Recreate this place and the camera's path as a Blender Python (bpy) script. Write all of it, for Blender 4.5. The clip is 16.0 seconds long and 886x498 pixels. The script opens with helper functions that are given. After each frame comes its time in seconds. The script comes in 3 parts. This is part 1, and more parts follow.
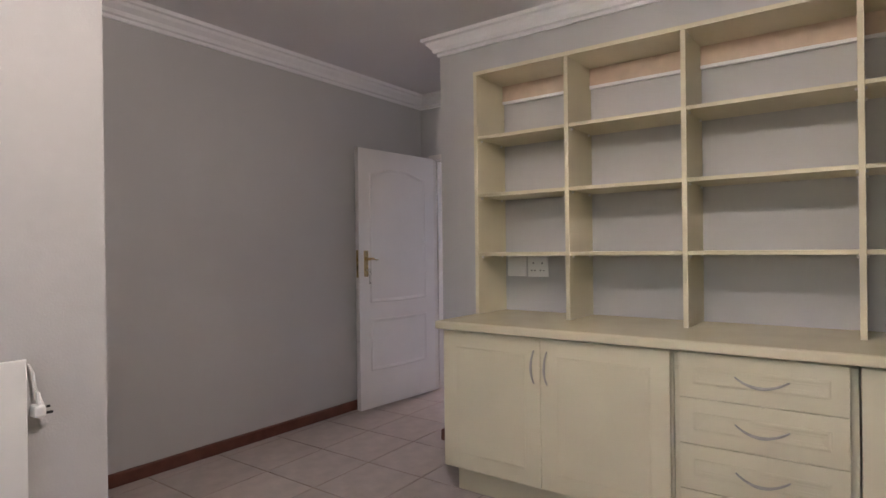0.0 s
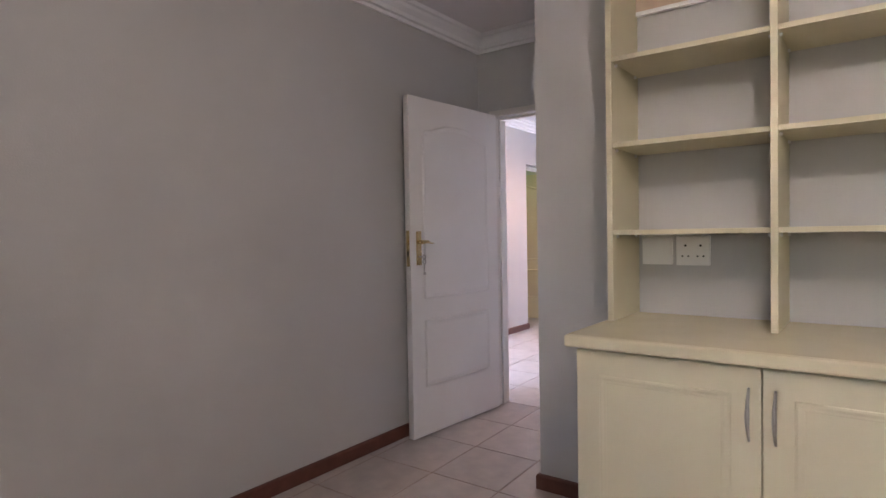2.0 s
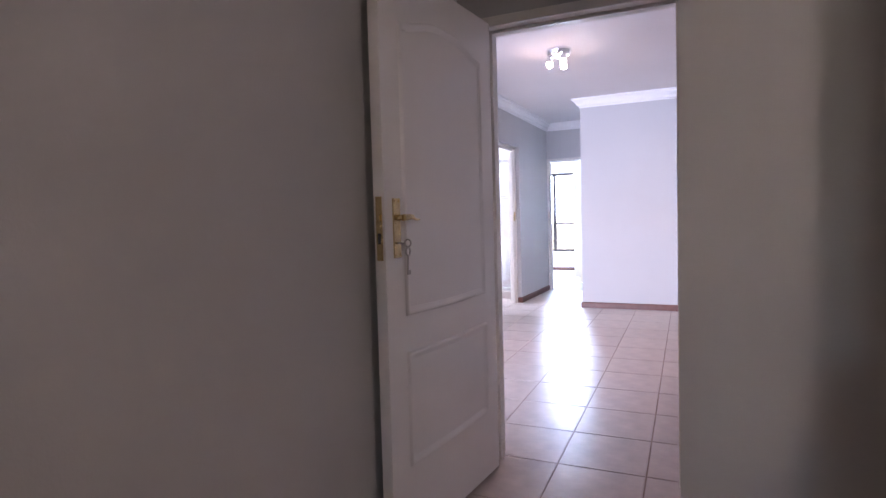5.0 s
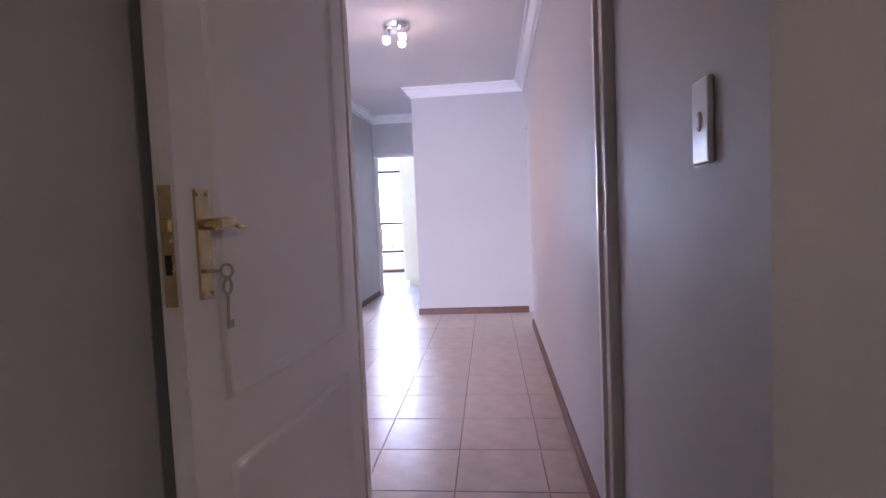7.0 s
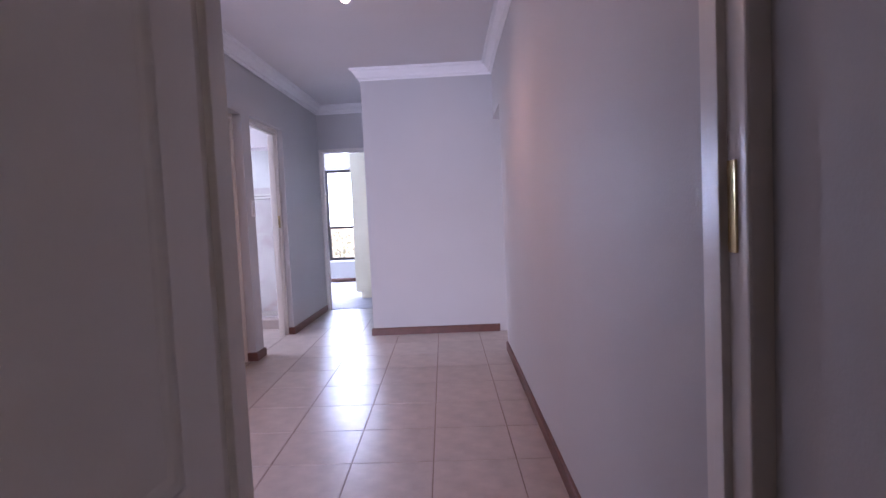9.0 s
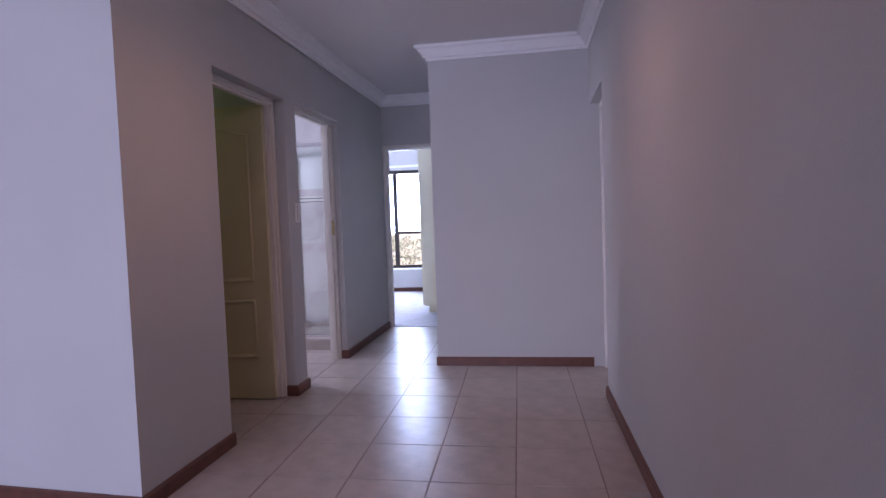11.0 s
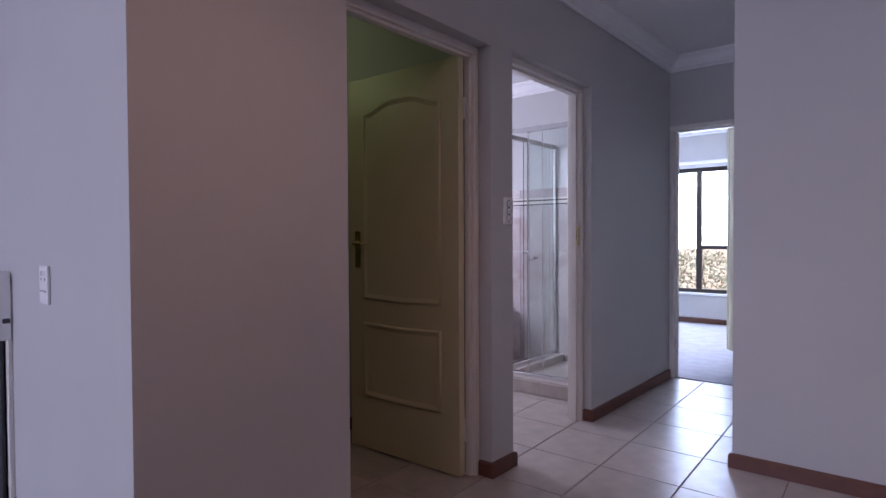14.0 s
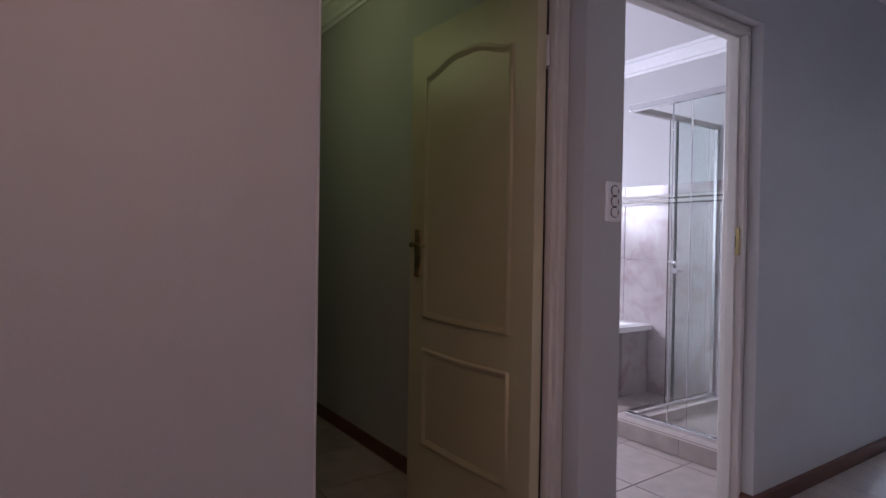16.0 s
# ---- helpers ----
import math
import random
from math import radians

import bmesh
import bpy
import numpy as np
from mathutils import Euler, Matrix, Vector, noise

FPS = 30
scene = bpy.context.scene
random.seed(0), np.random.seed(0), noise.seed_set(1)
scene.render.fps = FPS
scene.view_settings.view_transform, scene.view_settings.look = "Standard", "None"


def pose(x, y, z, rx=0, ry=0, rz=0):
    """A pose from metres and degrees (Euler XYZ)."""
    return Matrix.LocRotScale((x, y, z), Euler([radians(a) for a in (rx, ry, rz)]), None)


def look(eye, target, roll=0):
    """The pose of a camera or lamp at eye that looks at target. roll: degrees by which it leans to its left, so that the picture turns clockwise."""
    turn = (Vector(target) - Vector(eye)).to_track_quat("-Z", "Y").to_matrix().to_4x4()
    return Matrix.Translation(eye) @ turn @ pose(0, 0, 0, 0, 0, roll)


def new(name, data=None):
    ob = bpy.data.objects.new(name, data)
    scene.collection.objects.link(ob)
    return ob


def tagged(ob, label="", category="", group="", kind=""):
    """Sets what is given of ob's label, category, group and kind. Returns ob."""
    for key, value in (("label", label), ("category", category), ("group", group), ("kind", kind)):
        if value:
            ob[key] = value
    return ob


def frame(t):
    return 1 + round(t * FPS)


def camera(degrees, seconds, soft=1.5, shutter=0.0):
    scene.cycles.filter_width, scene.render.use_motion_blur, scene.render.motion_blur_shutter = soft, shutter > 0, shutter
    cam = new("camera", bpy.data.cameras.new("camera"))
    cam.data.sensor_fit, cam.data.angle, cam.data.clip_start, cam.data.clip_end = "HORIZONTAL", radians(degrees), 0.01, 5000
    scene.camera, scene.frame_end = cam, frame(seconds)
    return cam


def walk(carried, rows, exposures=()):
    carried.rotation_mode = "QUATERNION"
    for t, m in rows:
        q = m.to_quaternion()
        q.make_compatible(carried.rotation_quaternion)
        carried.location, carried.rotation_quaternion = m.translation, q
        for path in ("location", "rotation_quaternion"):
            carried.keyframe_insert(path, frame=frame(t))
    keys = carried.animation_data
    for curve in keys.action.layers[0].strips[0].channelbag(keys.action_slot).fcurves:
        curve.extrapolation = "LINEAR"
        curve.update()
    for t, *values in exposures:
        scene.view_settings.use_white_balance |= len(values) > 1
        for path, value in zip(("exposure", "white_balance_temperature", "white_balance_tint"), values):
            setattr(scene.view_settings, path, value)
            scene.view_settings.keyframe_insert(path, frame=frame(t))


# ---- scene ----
cam = camera(74.8, 16.0)

EXPOSURES = [(0, 3.35, 6750, 20), (3, 3.55, 6800, 23), (5.5, 2.65, 6950, 33), (6.5, 2.5, 7000, 37), (8, 2.15, 7000, 41), (10.5, 1.25, 6900, 40), (11.5, 0.95, 6850, 38), (13, 0.85, 6900, 37), (14.5, 0.85, 7050, 35), (16, 1.0, 7200, 32)]
PATH = [
    (0, (2.266, -4.046, 1.238), (1.081, -2.435, 1.237), -0.7),
    (0.5, (2.035, -3.892, 1.228), (0.843, -2.287, 1.225), -0.8),
    (1, (1.805, -3.749, 1.223), (0.609, -2.146, 1.21), -1.0),
    (1.5, (1.561, -3.593, 1.217), (0.364, -1.991, 1.187), -1.0),
    (2, (1.302, -3.459, 1.21), (0.107, -1.856, 1.159), -1.0),
    (2.5, (1.066, -3.297, 1.201), (-0.123, -1.69, 1.134), -0.9),
    (3, (0.831, -3.159, 1.201), (-0.335, -1.536, 1.117), -1.0),
    (5.5, (-0.027, -2.338, 1.15), (-0.732, -0.47, 1.043), -1.7),
    (6, (-0.142, -2.176, 1.165), (-0.695, -0.258, 1.051), -1.8),
    (6.5, (-0.23, -2.006, 1.169), (-0.622, -0.048, 1.052), -2.1),
    (7, (-0.296, -1.805, 1.167), (-0.528, 0.178, 1.043), -2.5),
    (7.5, (-0.334, -1.577, 1.161), (-0.461, 0.415, 1.034), -2.6),
    (8, (-0.359, -1.339, 1.155), (-0.433, 0.656, 1.029), -2.7),
    (10.5, (-0.489, -0.121, 1.2), (-0.641, 1.87, 1.09), -2.3),
    (11, (-0.503, 0.125, 1.201), (-0.836, 2.095, 1.1), -2.1),
    (11.5, (-0.511, 0.384, 1.194), (-1.028, 2.314, 1.106), -1.9),
    (12, (-0.509, 0.629, 1.191), (-1.198, 2.505, 1.114), -1.5),
    (12.5, (-0.515, 0.88, 1.193), (-1.38, 2.682, 1.124), -1.3),
    (13, (-0.537, 1.136, 1.184), (-1.547, 2.861, 1.129), -1.0),
    (13.5, (-0.575, 1.398, 1.182), (-1.719, 3.038, 1.128), -0.6),
    (14, (-0.637, 1.647, 1.162), (-1.911, 3.188, 1.12), -0.3),
    (14.5, (-0.716, 1.891, 1.156), (-2.101, 3.333, 1.117), 0.1),
    (15, (-0.782, 2.121, 1.153), (-2.258, 3.471, 1.119), 0.2),
    (15.5, (-0.865, 2.328, 1.151), (-2.431, 3.572, 1.118), 0.5),
    (16, (-0.941, 2.509, 1.149), (-2.592, 3.637, 1.12), 0.9),
]
walk(cam, [(t, look(eye, target, roll)) for t, eye, target, roll in PATH], EXPOSURES)

YB = 9.7  # bedroom window wall

# ---- world, sun, large lights ----
world = bpy.data.worlds.new("sky")
scene.world = world
world.use_nodes = True
wn = world.node_tree.nodes
sky = wn.new("ShaderNodeTexSky")
sky.sky_type = "NISHITA"
sky.sun_disc = False
sky.sun_elevation, sky.sun_rotation = radians(56), radians(217)
wn["Background"].inputs["Strength"].default_value = 0.15
world.node_tree.links.new(sky.outputs["Color"], wn["Background"].inputs["Color"])

sun_data = bpy.data.lights.new("sun", "SUN")
sun_data.energy, sun_data.angle, sun_data.color = 5.0, radians(0.5), (1.0, 0.95, 0.88)
new("sun", sun_data).matrix_world = look((-12, -16, 30), (0, 0, 0))


def area(name, eye, target, w, h, watts, colour):
    d = bpy.data.lights.new(name, "AREA")
    d.shape, d.size, d.size_y, d.energy, d.color = "RECTANGLE", w, h, watts, colour
    o = new(name, d)
    o.matrix_world = look(eye, target)
    return o


def bulb(name, at, watts, colour, radius):
    d = bpy.data.lights.new(name, "POINT")
    d.energy, d.color, d.shadow_soft_size = watts, colour, radius
    o = new(name, d)
    o.location = at
    return o


def spot(name, at, target, watts, colour, radius):
    d = bpy.data.lights.new(name, "SPOT")
    d.energy, d.color, d.shadow_soft_size, d.spot_size, d.spot_blend = watts, colour, radius, radians(165), 0.7
    o = new(name, d)
    o.matrix_world = look(at, target)
    return o


# sky light of living room and bathroom windows; added fills for side room, study
area("living_window_light", (-3.0, -4.9, 1.35), (-2.6, 3, 1.0), 3.0, 1.9, 122, (0.54, 0.71, 1.0))
area("bathroom_window_light", (-5.12, 4.8, 1.6), (-3, 5.2, 0.8), 1.0, 1.1, 46, (0.62, 0.79, 1.0))
# added green fill hanging in the side room; no window stands here
area("side_room_fill_light", (-3.75, 3.02, 2.25), (-3.5, 3.98, 2.3), 0.7, 0.3, 0.72, (0.60, 0.85, 0.42))
# added greenish fill at the unseen opening behind the study
area("study_fill_light", (2.0, -6.39, 1.6), (2.0, 0, 1.6), 0.8, 0.8, 0.55, (0.72, 1.0, 0.84))
area("bedroom_window_light", (-3.175, YB + 0.16, 1.52), (-3.175, 0, 1.52), 2.05, 1.06, 108, (0.46, 0.70, 1.0))
bulb("study_lamp_bulb", (1.65, -3.35, 2.39), 4.9, (1.0, 0.96, 0.88), 0.05)
for dx, dy in ((-0.07, -0.03), (0.05, -0.07), (0.02, 0.07)):
    spot("hall_lamp_bulb", (-1.08 + 1.1 * dx, 2.54 + 1.1 * dy, 2.42), (-1.08 + 3 * dx, 2.54 + 3 * dy, 1.6), 3.0, (1.0, 0.62, 0.43), 0.03)


# ---- materials ----
def material(name, rgb, rough, spec=0.5, metal=0.0, scale=6.0, amount=0.06, bump=0.05, fine=180.0, coat=0.0, per=0.0, stain=0.0, stain_rgb=(0.3, 0.2, 0.15)):
    """Principled paint with broad mottling, fine grain bump, optional per-piece tone and stain veins."""
    m = bpy.data.materials.new(name)
    m.use_nodes = True
    n, l = m.node_tree.nodes, m.node_tree.links
    p = n["Principled BSDF"]
    p.inputs["Metallic"].default_value = metal
    p.inputs["Specular IOR Level"].default_value = spec
    p.inputs["Coat Weight"].default_value = coat
    co = n.new("ShaderNodeTexCoord")
    broad, grain = n.new("ShaderNodeTexNoise"), n.new("ShaderNodeTexNoise")
    broad.inputs["Scale"].default_value, broad.inputs["Detail"].default_value = scale, 5
    grain.inputs["Scale"].default_value, grain.inputs["Detail"].default_value = fine, 3
    l.new(co.outputs["Object"], broad.inputs["Vector"])
    l.new(co.outputs["Object"], grain.inputs["Vector"])
    ramp = n.new("ShaderNodeMapRange")
    ramp.inputs["To Min"].default_value, ramp.inputs["To Max"].default_value = 1 - amount, 1 + amount
    ramp.inputs["From Min"].default_value, ramp.inputs["From Max"].default_value = 0.3, 0.7
    l.new(broad.outputs["Fac"], ramp.inputs["Value"])
    value = ramp.outputs["Result"]
    if per:
        info = n.new("ShaderNodeObjectInfo")
        r2 = n.new("ShaderNodeMapRange")
        r2.inputs["To Min"].default_value, r2.inputs["To Max"].default_value = 1 - per, 1 + per
        l.new(info.outputs["Random"], r2.inputs["Value"])
        mul = n.new("ShaderNodeMath")
        mul.operation = "MULTIPLY"
        l.new(value, mul.inputs[0])
        l.new(r2.outputs["Result"], mul.inputs[1])
        value = mul.outputs["Value"]
    base = n.new("ShaderNodeRGB")
    base.outputs[0].default_value = (*rgb, 1)
    colour = base.outputs[0]
    if stain:
        vein = n.new("ShaderNodeTexNoise")
        vein.inputs["Scale"].default_value, vein.inputs["Detail"].default_value, vein.inputs["Distortion"].default_value = 3.2, 8, 1.6
        l.new(co.outputs["Object"], vein.inputs["Vector"])
        cut = n.new("ShaderNodeMapRange")
        cut.inputs["From Min"].default_value, cut.inputs["From Max"].default_value = 0.46, 0.68
        cut.inputs["To Max"].default_value = stain
        l.new(vein.outputs["Fac"], cut.inputs["Value"])
        mix = n.new("ShaderNodeMix")
        mix.data_type = "RGBA"
        mix.inputs["B"].default_value = (*stain_rgb, 1)
        for s in mix.inputs:
            if s.name == "B" and s.type == "RGBA":
                s.default_value = (*stain_rgb, 1)
            if s.name == "A" and s.type == "RGBA":
                l.new(colour, s)
        l.new(cut.outputs["Result"], mix.inputs["Factor"])
        colour = [s for s in mix.outputs if s.type == "RGBA"][0]
    scale_node = n.new("ShaderNodeVectorMath")
    scale_node.operation = "SCALE"
    l.new(colour, scale_node.inputs[0])
    l.new(value, scale_node.inputs["Scale"])
    l.new(scale_node.outputs["Vector"], p.inputs["Base Color"])
    rr = n.new("ShaderNodeMapRange")
    rr.inputs["To Min"].default_value, rr.inputs["To Max"].default_value = rough * 0.85, min(1, rough * 1.15)
    l.new(broad.outputs["Fac"], rr.inputs["Value"])
    l.new(rr.outputs["Result"], p.inputs["Roughness"])
    if bump:
        b = n.new("ShaderNodeBump")
        b.inputs["Strength"].default_value, b.inputs["Distance"].default_value = bump, 0.004
        l.new(grain.outputs["Fac"], b.inputs["Height"])
        l.new(b.outputs["Normal"], p.inputs["Normal"])
    return m


M_WALL = material("grey_wall_paint", (0.50, 0.49, 0.49), 0.6, 0.3, scale=1.3, amount=0.03, bump=0.12, fine=140)
M_CEIL = material("ceiling_paint", (0.74, 0.72, 0.73), 0.8, 0.2, scale=1.0, amount=0.03, bump=0.08)
M_CORN = material("cornice_paint", (0.82, 0.81, 0.82), 0.6, 0.3, amount=0.02, bump=0.02)
M_TILE = material("floor_tile", (0.42, 0.36, 0.33), 0.31, 0.19, scale=9, amount=0.12, bump=0.04, fine=60, per=0.05)
M_GROUT = material("grout", (0.27, 0.20, 0.175), 0.9, 0.2, scale=20, amount=0.2, bump=0.3)
M_SKIRT = material("red_brown_skirting_wood", (0.125, 0.042, 0.028), 0.42, 0.5, scale=14, amount=0.22, bump=0.06)
M_DOOR = material("white_door_enamel", (0.76, 0.73, 0.71), 0.34, 0.5, scale=3, amount=0.03, bump=0.07, fine=90)
# cream enamel, its colour deepened to olive for the green light on the leaf
M_CREAMDOOR = material("cream_door_enamel_green_lit", (0.56, 0.50, 0.33), 0.36, 0.5, scale=3, amount=0.04, bump=0.05, fine=90)
M_FRAME = material("white_frame_enamel", (0.70, 0.66, 0.62), 0.35, 0.5, scale=5, amount=0.05, bump=0.03)
M_CREAM = material("cream_melamine", (0.66, 0.60, 0.44), 0.42, 0.5, scale=4, amount=0.025, bump=0.02, fine=300)
M_CREAMTOP = material("cream_counter_laminate", (0.68, 0.61, 0.44), 0.25, 0.5, scale=5, amount=0.025, bump=0.02)
M_BATTEN = material("pale_pink_batten_wood", (0.62, 0.47, 0.36), 0.6, 0.3, scale=12, amount=0.1)
M_BRASS = material("worn_brass", (0.66, 0.51, 0.27), 0.26, 0.5, metal=1.0, scale=40, amount=0.15, bump=0.03)
M_STEEL = material("brushed_nickel", (0.44, 0.42, 0.39), 0.30, 0.5, metal=1.0, scale=40, amount=0.08, bump=0.03)
M_CHROME = material("chrome", (0.80, 0.80, 0.82), 0.10, 0.5, metal=1.0, amount=0.02, bump=0.0)
M_DARK = material("dark_slot", (0.02, 0.02, 0.02), 0.6, 0.3, amount=0.1)
M_PLASTIC = material("white_switch_plastic", (0.80, 0.79, 0.78), 0.3, 0.5, amount=0.02, bump=0.0)
M_HEATER = material("white_heater_board", (0.78, 0.77, 0.75), 0.5, 0.4, amount=0.02, bump=0.04)
M_CARPET = material("pale_grey_carpet", (0.42, 0.40, 0.42), 0.95, 0.1, scale=8, amount=0.1, bump=0.9, fine=260)
M_WINFRAME = material("bronze_aluminium", (0.06, 0.05, 0.045), 0.4, 0.5, metal=0.6, amount=0.08, bump=0.02)
M_BATHTILE = material("pink_marble_wall_tile", (0.43, 0.38, 0.38), 0.2, 0.5, scale=5, amount=0.10, bump=0.02, per=0.06, stain=0.75, stain_rgb=(0.30, 0.21, 0.20))
M_BATHGROUT = material("pale_grout", (0.55, 0.50, 0.47), 0.8, 0.2, amount=0.06)
M_STRIPE = material("dark_border_tile", (0.09, 0.06, 0.06), 0.25, 0.5, amount=0.15)
M_TUB = material("white_acrylic", (0.82, 0.81, 0.80), 0.15, 0.5, amount=0.01, bump=0.0)
M_RAIL = material("charcoal_rail_paint", (0.03, 0.033, 0.042), 0.45, 0.5, amount=0.1)
M_SOIL = material("garden_ground", (0.42, 0.38, 0.29), 0.95, 0.2, scale=2, amount=0.3, bump=0.4, fine=30)
M_LEAF = material("hedge_leaf", (0.28, 0.31, 0.22), 0.5, 0.4, scale=3, amount=0.35, bump=0.0)
M_BARK = material("hedge_twig", (0.12, 0.09, 0.06), 0.85, 0.2, amount=0.2)


def glass(name, rough):
    m = bpy.data.materials.new(name)
    m.use_nodes = True
    p = m.node_tree.nodes["Principled BSDF"]
    p.inputs["Base Color"].default_value = (0.93, 0.97, 0.96, 1)
    p.inputs["Transmission Weight"].default_value, p.inputs["Roughness"].default_value, p.inputs["IOR"].default_value = 1.0, rough, 1.45
    return m


def glowing(name, rgb, strength):
    m = bpy.data.materials.new(name)
    m.use_nodes = True
    p = m.node_tree.nodes["Principled BSDF"]
    p.inputs["Base Color"].default_value = (0.8, 0.8, 0.8, 1)
    p.inputs["Emission Color"].default_value, p.inputs["Emission Strength"].default_value = (*rgb, 1), strength
    return m


M_GLASS = glass("clear_glass", 0.0)
M_BULB = glowing("lit_bulb_glass", (1.0, 0.84, 0.70), 9)


# ---- mesh helpers ----
def mesh_object(name, bm, mat, smooth=False):
    me = bpy.data.meshes.new(name)
    bmesh.ops.recalc_face_normals(bm, faces=bm.faces)
    bm.to_mesh(me)
    bm.free()
    if mat:
        me.materials.append(mat)
    if smooth:
        for f in me.polygons:
            f.use_smooth = True
    return new(name, me)


def thing(name, at, label, category, kind="", group=""):
    ob = new(name)
    ob.empty_display_size = 0.1
    ob.location = at
    return tagged(ob, label, category, group, kind)


def origin_of(ob):
    v = Vector(ob.location)
    return v + origin_of(ob.parent) if ob.parent else v


def part(name, bm, mat, parent, label="", smooth=False):
    """One mesh under a thing or a part; its vertices are given in the world."""
    o = origin_of(parent)
    bmesh.ops.translate(bm, verts=bm.verts, vec=-o)
    ob = mesh_object(name, bm, mat, smooth)
    ob.parent = parent
    return tagged(ob, label) if label else ob


def box(x0, x1, y0, y1, z0, z1, bev=0.0, bm=None):
    own = bmesh.new()
    bmesh.ops.create_cube(own, size=1)
    bmesh.ops.scale(own, vec=(abs(x1 - x0), abs(y1 - y0), abs(z1 - z0)), verts=own.verts)
    bmesh.ops.translate(own, vec=((x0 + x1) / 2, (y0 + y1) / 2, (z0 + z1) / 2), verts=own.verts)
    if bev:
        bmesh.ops.bevel(own, geom=own.edges[:], offset=bev, segments=2, affect="EDGES", profile=0.5)
    if bm is None:
        return own
    me = bpy.data.meshes.new("tmp")
    own.to_mesh(me)
    own.free()
    bm.from_mesh(me)
    bpy.data.meshes.remove(me)
    return bm


def prism(foot, z0, z1):
    """An upright block over a footprint."""
    bm = bmesh.new()
    low = [bm.verts.new((x, y, z0)) for x, y in foot]
    top = [bm.verts.new((x, y, z1)) for x, y in foot]
    bm.faces.new(low)
    bm.faces.new(top)
    for i in range(len(foot)):
        j = (i + 1) % len(foot)
        bm.faces.new((low[i], low[j], top[j], top[i]))
    return bm


def sweep(path, profile, bm=None):
    """A moulding along a plan line; profile points are (distance to the left of the line, height)."""
    bm = bm or bmesh.new()
    P = [Vector(p) for p in path]
    rings = []
    for i, p in enumerate(P):
        d0 = (P[i] - P[i - 1]).normalized() if i else (P[1] - P[0]).normalized()
        d1 = (P[i + 1] - P[i]).normalized() if i < len(P) - 1 else d0
        n0, n1 = Vector((-d0.y, d0.x)), Vector((-d1.y, d1.x))
        m = (n0 + n1).normalized()
        m /= max(0.3, m.dot(n0))
        rings.append([bm.verts.new((p.x + m.x * a, p.y + m.y * a, h)) for a, h in profile])
    k = len(profile)
    for a, b in zip(rings, rings[1:]):
        for i in range(k):
            j = (i + 1) % k
            bm.faces.new((a[i], a[j], b[j], b[i]))
    bm.faces.new(rings[0])
    bm.faces.new(rings[-1])
    return bm


def tube(points, radius, sides=10, bm=None):
    """A round bar through points."""
    bm = bm or bmesh.new()
    P = [Vector(p) for p in points]
    r = radius if isinstance(radius, (list, tuple)) else [radius] * len(P)
    rings = []
    for i, p in enumerate(P):
        d = (P[min(i + 1, len(P) - 1)] - P[max(i - 1, 0)]).normalized()
        side = d.orthogonal().normalized() if not rings else (prev - d * prev.dot(d)).normalized()
        prev = side
        up = d.cross(side)
        rings.append([bm.verts.new(p + (side * math.cos(2 * math.pi * k / sides) + up * math.sin(2 * math.pi * k / sides)) * r[i]) for k in range(sides)])
    for a, b in zip(rings, rings[1:]):
        for k in range(sides):
            bm.faces.new((a[k], a[(k + 1) % sides], b[(k + 1) % sides], b[k]))
    bm.faces.new(rings[0])
    bm.faces.new(rings[-1])
    return bm


def placed(bm, m):
    bmesh.ops.transform(bm, matrix=m, verts=bm.verts)
    return bm


# ---- structure ----
CEIL, CORN = 2.59, 2.478


def structure(name, bm, mat, label, category, smooth=False):
    return tagged(mesh_object(name, bm, mat, smooth), label, category, kind="structure")


def wall(name, bm, label="smooth light grey painted wall"):
    return structure(name, bm, M_WALL, label, "wall")


# study
wall("wall_study_left", box(-1.10, -0.963, -3.16, 0.03, -0.02, CEIL))
wall("wall_study_corner", prism([(-1.10, -3.16), (0.22, -3.16), (0.22, -6.4), (-1.10, -6.4)], -0.02, CEIL))
wall("wall_study_shelves", prism([(0.036, -1.02), (4.2, -1.02), (4.2, 0.14), (0.16, 0.14), (0.16, 0.03), (0.030, 0.03)], -0.02, CEIL))
wall("wall_study_side", box(4.2, 4.32, -6.4, 0.14, -0.02, CEIL))
# unseen back wall; its opening is added and sized to let fill light in
bm = box(0.22, 1.6, -6.52, -6.4, -0.02, CEIL)
box(2.4, 4.32, -6.52, -6.4, -0.02, CEIL, bm=bm)
box(1.6, 2.4, -6.52, -6.4, -0.02, 1.2, bm=bm)
box(1.6, 2.4, -6.52, -6.4, 2.0, CEIL, bm=bm)
wall("wall_study_back", bm)
# wall with the study door
bm = box(-1.10, -0.858, 0.03, 0.15, -0.02, CEIL)
box(-0.858, 0.03, 0.03, 0.15, 2.05, CEIL, bm=bm)
box(0.03, 0.16, 0.03, 0.15, -0.02, CEIL, bm=bm)
wall("wall_study_door", bm)
# hall
wall("wall_hall_right", prism([(0.012, 0.15), (-0.092, 4.0), (0.16, 4.0), (0.16, 0.15)], -0.02, CEIL))
wall("wall_hall_right_lintel", prism([(-0.092, 4.0), (-0.10, 4.79), (0.16, 4.79), (0.16, 4.0)], 2.055, CEIL), "grey painted lintel over the recessed door")
wall("wall_hall_end", prism([(-1.36, 4.79), (0.16, 4.79), (0.16, 6.47), (-1.36, 6.47)], -0.02, CEIL))
wall("wall_hall_left_1", prism([(-2.37, 2.289), (-2.202, 2.28), (-2.208, 3.02), (-2.37, 3.02)], -0.02, CEIL))
